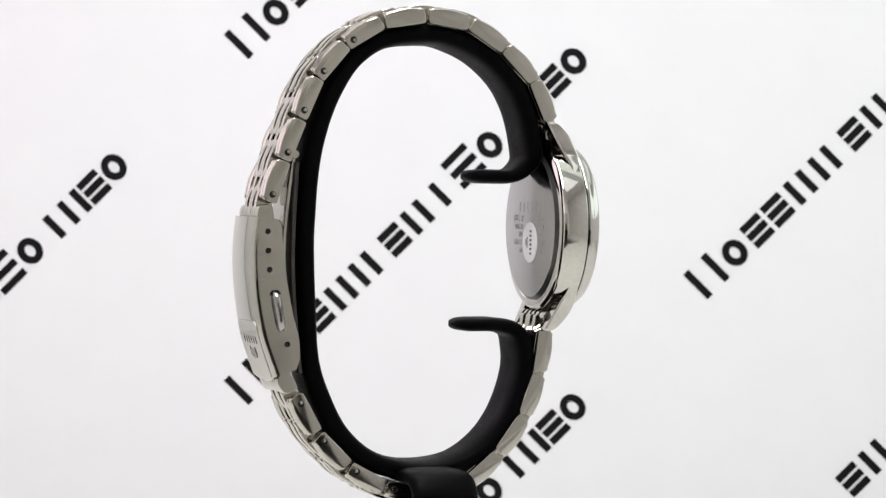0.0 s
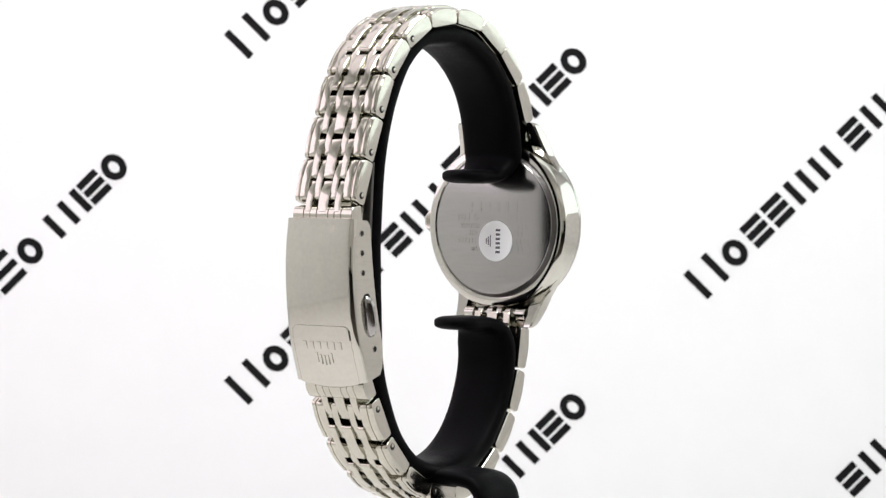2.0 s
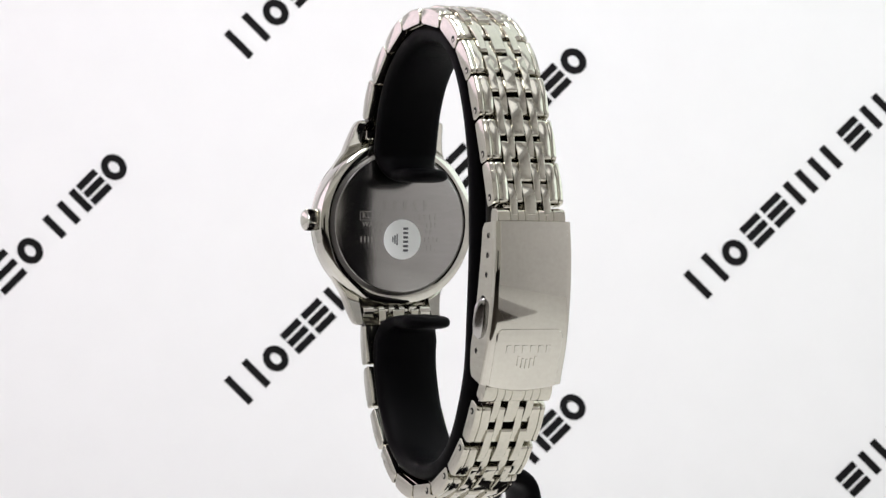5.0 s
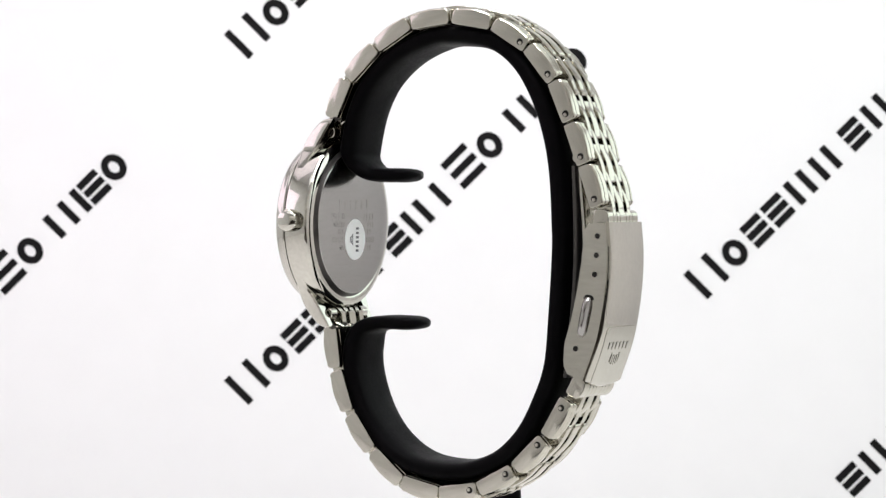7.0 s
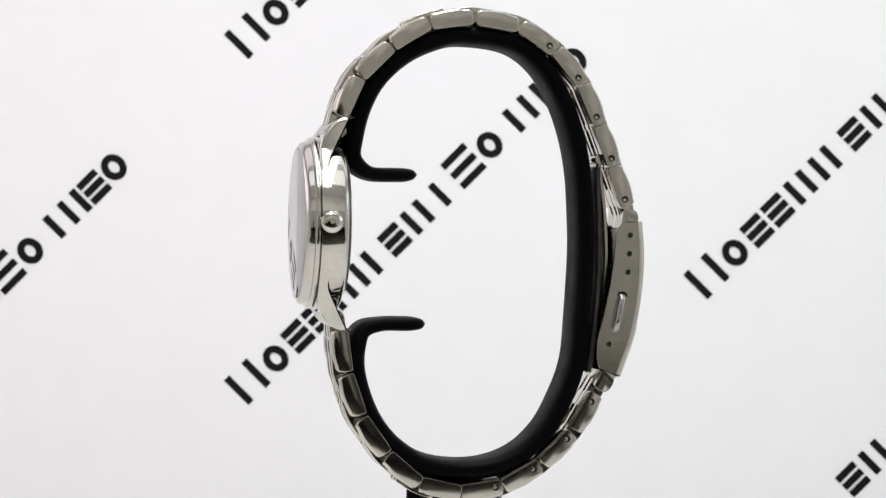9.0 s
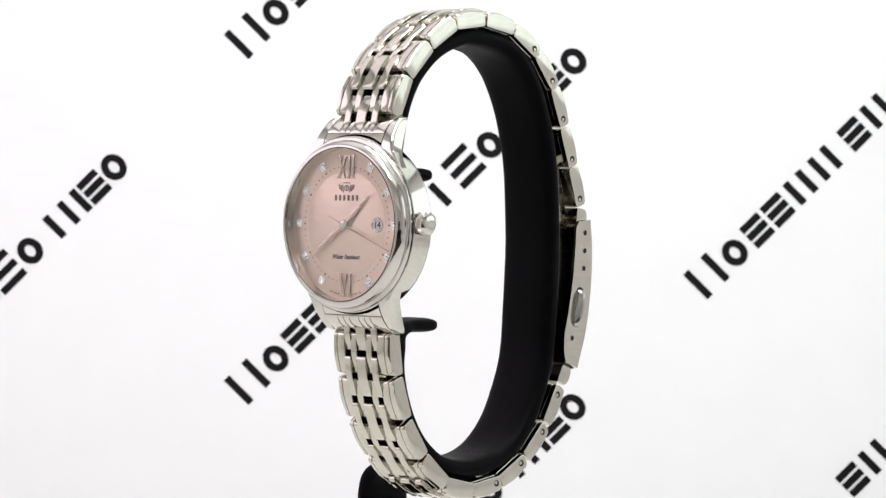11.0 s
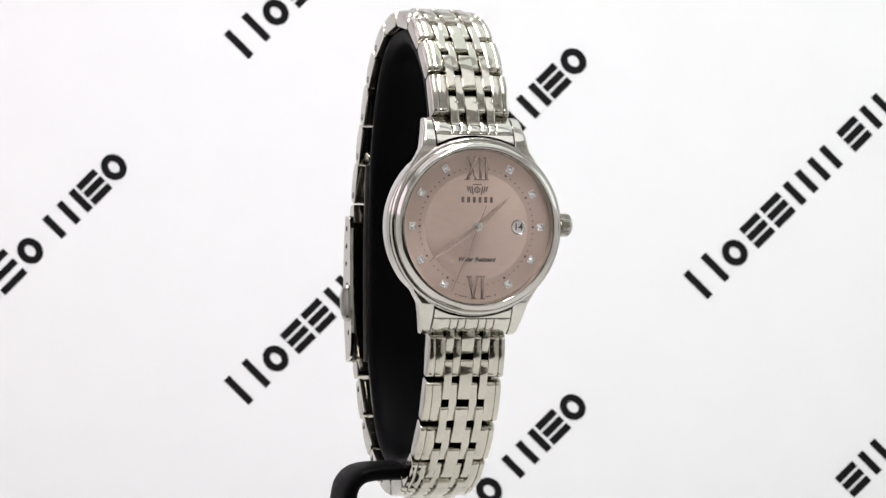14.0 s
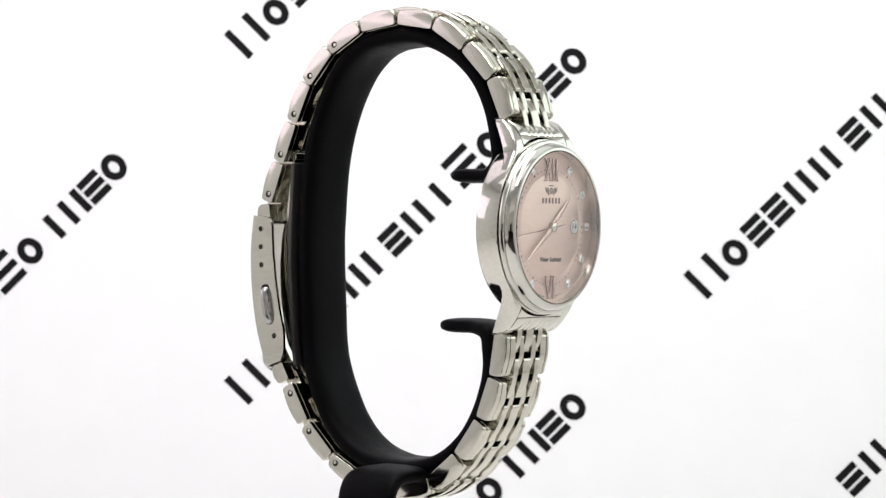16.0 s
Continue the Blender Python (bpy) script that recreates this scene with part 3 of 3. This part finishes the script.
def chain(joints, w0, w1, x0, x1, pins):
    last = len(joints) - 1
    for k in range(last):
        m = frame_at(joints[k], joints[k + 1], x0 + (x1 - x0) * (k + 0.5) / last)
        w = (w0 + (w1 - w0) * k / last) / 13.3
        wide = Matrix.Diagonal((w, 1, 1, 1))
        for s in (-1, 1):
            ob = place("outer_link", OUTER[s], watch, m @ Matrix.Translation((s * 5.2 * w, 0, 0)) @ wide)
            if k in pins:
                place("pin", PIN, ob, pose(s * 1.425 if s > 0 else -1.425, pins[k], -0.3, 0, 0, 0 if s > 0 else 180))
            place("slim_link", SLIM, watch, m @ Matrix.Translation((s * 1.78 * w, 0, -0.05)) @ wide)
    for k in range(last + 1):
        a = joints[max(k - 1, 0)]
        b = joints[min(k + 1, last)]
        m = frame_at(a, b)
        shift = Vector((x0 + (x1 - x0) * k / last, *joints[k]))
        m.translation = shift + m.to_3x3() @ Vector((0, {0: 0.6, last: -0.6}.get(k, 0), RISE + (0.15 if 0 < k < last else -0.1)))
        w = (w0 + (w1 - w0) * k / last) / 13.3
        wide = Matrix.Diagonal((w, 0.82 if k in (0, last) else 1, 1, 1))
        for s in (-1, 1):
            place("slim_link", SLIM, watch, m @ Matrix.Translation((s * 3.13 * w, 0, 0)) @ wide)
        place("core_link", CORE, watch, m @ wide)


chain(UPPER, 13.3, 12.7, 0.15, -1.2, {5: 2.3, 6: 2.3, 7: 2.3, 8: 2.3, 9: 2.3})
chain(LOWER, 12.7, 13.3, -1.1, 0.1, {0: -2.0, 1: -2.3, 2: -2.3, 3: -2.3})


# ---- clasp ----
def clasp():
    path = spline([(35.1, -4.1), (35.55, -9.7), (35.2, -16.5), (33.9, -24.0), (31.5, -31.0)], 8)
    depth = [3.9, 4.6, 4.9, 5.0, 5.1, 5.2, 5.3, 5.4, 5.5, 5.5, 5.6, 5.7, 5.8, 5.8, 5.9, 5.9, 6.0, 6.0, 6.1, 6.1, 6.2, 6.2, 6.2, 6.3, 6.3, 6.3, 6.3, 6.2, 6.0, 5.7, 5.4, 4.9, 4.0]
    frames = []
    for k, p in enumerate(path):
        t = path[min(k + 1, len(path) - 1)] - path[max(k - 1, 0)]
        t = Vector((0, t[0], t[1])).normalized()
        frames.append((Vector((BX, p[0], p[1])), t, Vector((1, 0, 0)).cross(t)))
    bm = bmesh.new()
    rings = []
    for k, (p, t, n) in enumerate(frames):
        d = depth[k]
        w = 7.0 + 0.4 * k / 32
        edge = [(1.15 * (1 - math.cos(q)), -1.0 + 1.0 * math.sin(q)) for q in (0.0, 0.3, 0.6, 0.9, 1.2, math.pi / 2)]
        shape = [(-w, -d), (-w, -d + 0.08), (-w, -1.08)] + [(-w + e, h) for e, h in edge] + [(w - e, h) for e, h in reversed(edge)] + [(w, -1.08), (w, -d + 0.08), (w, -d), (w - 0.6, -d), (w - 0.6, -1.1), (0.6 - w, -1.1), (0.6 - w, -d)]
        rings.append([p + Vector((x, 0, 0)) + n * h for x, h in shape])
    loft(bm, rings)
    for f in bm.faces:
        xs = [v.co.x - BX for v in f.verts]
        if all(6.99 < abs(x) < 7.45 for x in xs):
            f.material_index = 1
    body = part("clasp", bm, [M_MIRROR, M_SATIN], watch, "curved polished steel folding clasp", 22)
    # stepped end plate with a plain crest and bars
    def outline(x, lift):
        return [(-x, lift - 0.5), (-x, lift - 0.15)] + [(u * (x - 0.2), lift) for u in (-1, -0.66, -0.33, 0, 0.33, 0.66, 1)] + [(x, lift - 0.15), (x, lift - 0.5)]
    bm = bmesh.new()
    rings = []
    for k, x in [(21.6, 4.9), (21.7, 5.4), (22, 5.75), (22.4, 5.95)] + [(k, 6.0) for k in range(23, len(frames))]:
        k0 = int(k)
        p, t, n = frames[k0]
        p = p + t * (k - k0) * 0.87
        lift = 0.2
        rings.append([p + Vector((x, 0, 0)) + n * h for x, h in outline(x, lift)])
    p, t, n = frames[-1]
    for out, lift in ((0.45, 0.18), (0.85, 0.08), (1.1, -0.12), (1.25, -0.42)):
        rings.append([p + t * out * (1 - (x / 6.6) ** 2) + Vector((x, 0, 0)) + n * h for x, h in outline(6.0, lift)])
    loft(bm, rings)
    part("end_plate", bm, M_MIRROR, body, sharp=25)
    p, t, n = frames[25]
    turn = Matrix((Vector((1, 0, 0)), t, n)).transposed().to_4x4()
    for k in range(6):
        bm = bmesh.new()
        q = p + Vector((-3.6 + 1.44 * k, 0, 0)) + n * 0.22
        box(bm, *q, 0.8, 1.3, 0.14, 0.03, turn)
        part("raised_bar", bm, M_POLISH, body)
    for k in range(5):
        bm = bmesh.new()
        q = p + t * (2.6 - 0.12 * (k - 2) ** 2) + Vector((-1.5 + 0.75 * k, 0, 0)) + n * 0.18
        box(bm, *q, 0.42, 1.7, 0.14, 0.03, turn)
        part("crest_bar", bm, M_POLISH, body)
    # pin holes in the side walls: dark discs on the wall paint their shade
    bm = bmesh.new()
    revolve(bm, [(0.56, -0.15), (0.56, 0.05), (0.47, 0.06)], 16, "x", mat=1)
    revolve(bm, [(0.47, 0.06), (0.45, 0.045), (0, 0.045)], 16, "x", mat=0)
    hole = finish(bm, "pin_hole", [M_HOLE_SHADE, M_SATIN])
    for s in (-1, 1):
        for y, z in ((32.8, -6.5), (32.7, -9.7), (32.45, -12.9), (29.25, -25.4)):
            place("pin_hole", hole, body, pose(BX + s * (7.0 + 0.4 * (-4.1 - z) / 27), y, z, 0, 0, 0 if s > 0 else 180))
        # slot with its push button; a dark slab paints the slot's shade
        bm = bmesh.new()
        tilt = Matrix.Rotation(radians(-11), 4, "X")
        def stadium(x, a, b):
            return [Vector((s * x, 0, 0)) + tilt @ Vector((0, u, v)) for u, v in oval(2 * b, 2 * a, 28, 3.4)]
        loft(bm, [stadium(7.0, 3.75, 1.2), stadium(7.215, 3.75, 1.2)])
        slot = part("button_slot", bm, M_HOLE_SHADE, body)
        slot.location = (BX * MM, 30.9 * MM, -20.0 * MM)
        bm = bmesh.new()
        loft(bm, [stadium(x, a, b) for x, a, b in ((6.8, 3.5, 0.95), (7.3, 3.48, 0.93), (7.7, 3.3, 0.8), (8.1, 2.9, 0.6), (8.4, 2.3, 0.42), (8.55, 1.4, 0.25))])
        # the darker back steel puts the button's dark reflection into its colour
        button = part("push_button", bm, M_BACK, body)
        button.location = (BX * MM, 30.85 * MM, -20.05 * MM)
    # folding blade under the cover
    bm = bmesh.new()
    line = [Vector((BX, p[0], p[1])) for p in spline([(27.6, 6.3), (28.3, 1.5), (29.0, -5.3), (29.2, -11.0), (28.8, -16.8), (27.9, -24.5), (27.2, -29.0)], 5)]
    strip(bm, line, [(8.6, 0.7)] * len(line), Vector((1, 0, 0)), 8)
    part("folding_blade", bm, M_SATIN, body)
    bm = bmesh.new()
    line = [Vector((BX, p[0], p[1])) for p in spline([(27.3, 5.2), (27.55, 0.0), (27.8, -6.0), (27.85, -12.0), (27.55, -18.0), (26.95, -25.0), (26.3, -30.5)], 5)]
    strip(bm, line, [(10.2, 0.9)] * len(line), Vector((1, 0, 0)), 8)
    part("lower_blade", bm, M_SHADED, body, "dull dark lower blade of the folding clasp")
    bm = bmesh.new()
    revolve(bm, [(0, -4.6), (0.7, -4.6), (0.75, -4.4), (0.75, 4.4), (0.7, 4.6), (0, 4.6)], 16, "x", (BX, 27.6, 6.5))
    part("hinge", bm, M_SATIN, body)
    # ribbed blocks at both ends
    for c, a in (((32.9, -3.9), -8), ((28.9, -32.0), -28)):
        me = link_mesh("end_block", 3.6, 2.7, 12.2, (-3.9, -2.5, -1.2, 1.2, 2.5, 3.9), True)
        t = Vector((0, math.sin(radians(a)) * 1.0, -math.cos(radians(a))))
        m = Matrix((Vector((1, 0, 0)), t, Vector((1, 0, 0)).cross(t))).transposed().to_4x4()
        m.translation = Vector((BX, *c))
        place("end_block", me, watch, m)


clasp()


# ---- what moves: watch and stand turn together, the second hand runs ----
TURNS = [(0, -251.6), (1, -233.1), (2, -215.9), (3, -197.2), (4, -176.3), (5, -155.96), (6, -136.19), (7, -117.45), (8, -99.02),
         (9, -80.61), (10, -61.78), (11, -42.63), (12, -23.37), (13, -3.52), (14, 15.59), (15, 34.6), (16, 54.7)]


def motions():
    rows = [(t, pose(0, 0, EYE_Z, 0, 0, a)) for t, a in TURNS]
    walk(stand, rows)
    walk(watch, rows)
    hub = (CX * MM, -23.6 * MM, CZ * MM)
    walk(second_hand, [(t, pose(*hub, 0, 175 + 30 * (t - 13.1), 0)) for t in range(0, 17)])


motions()
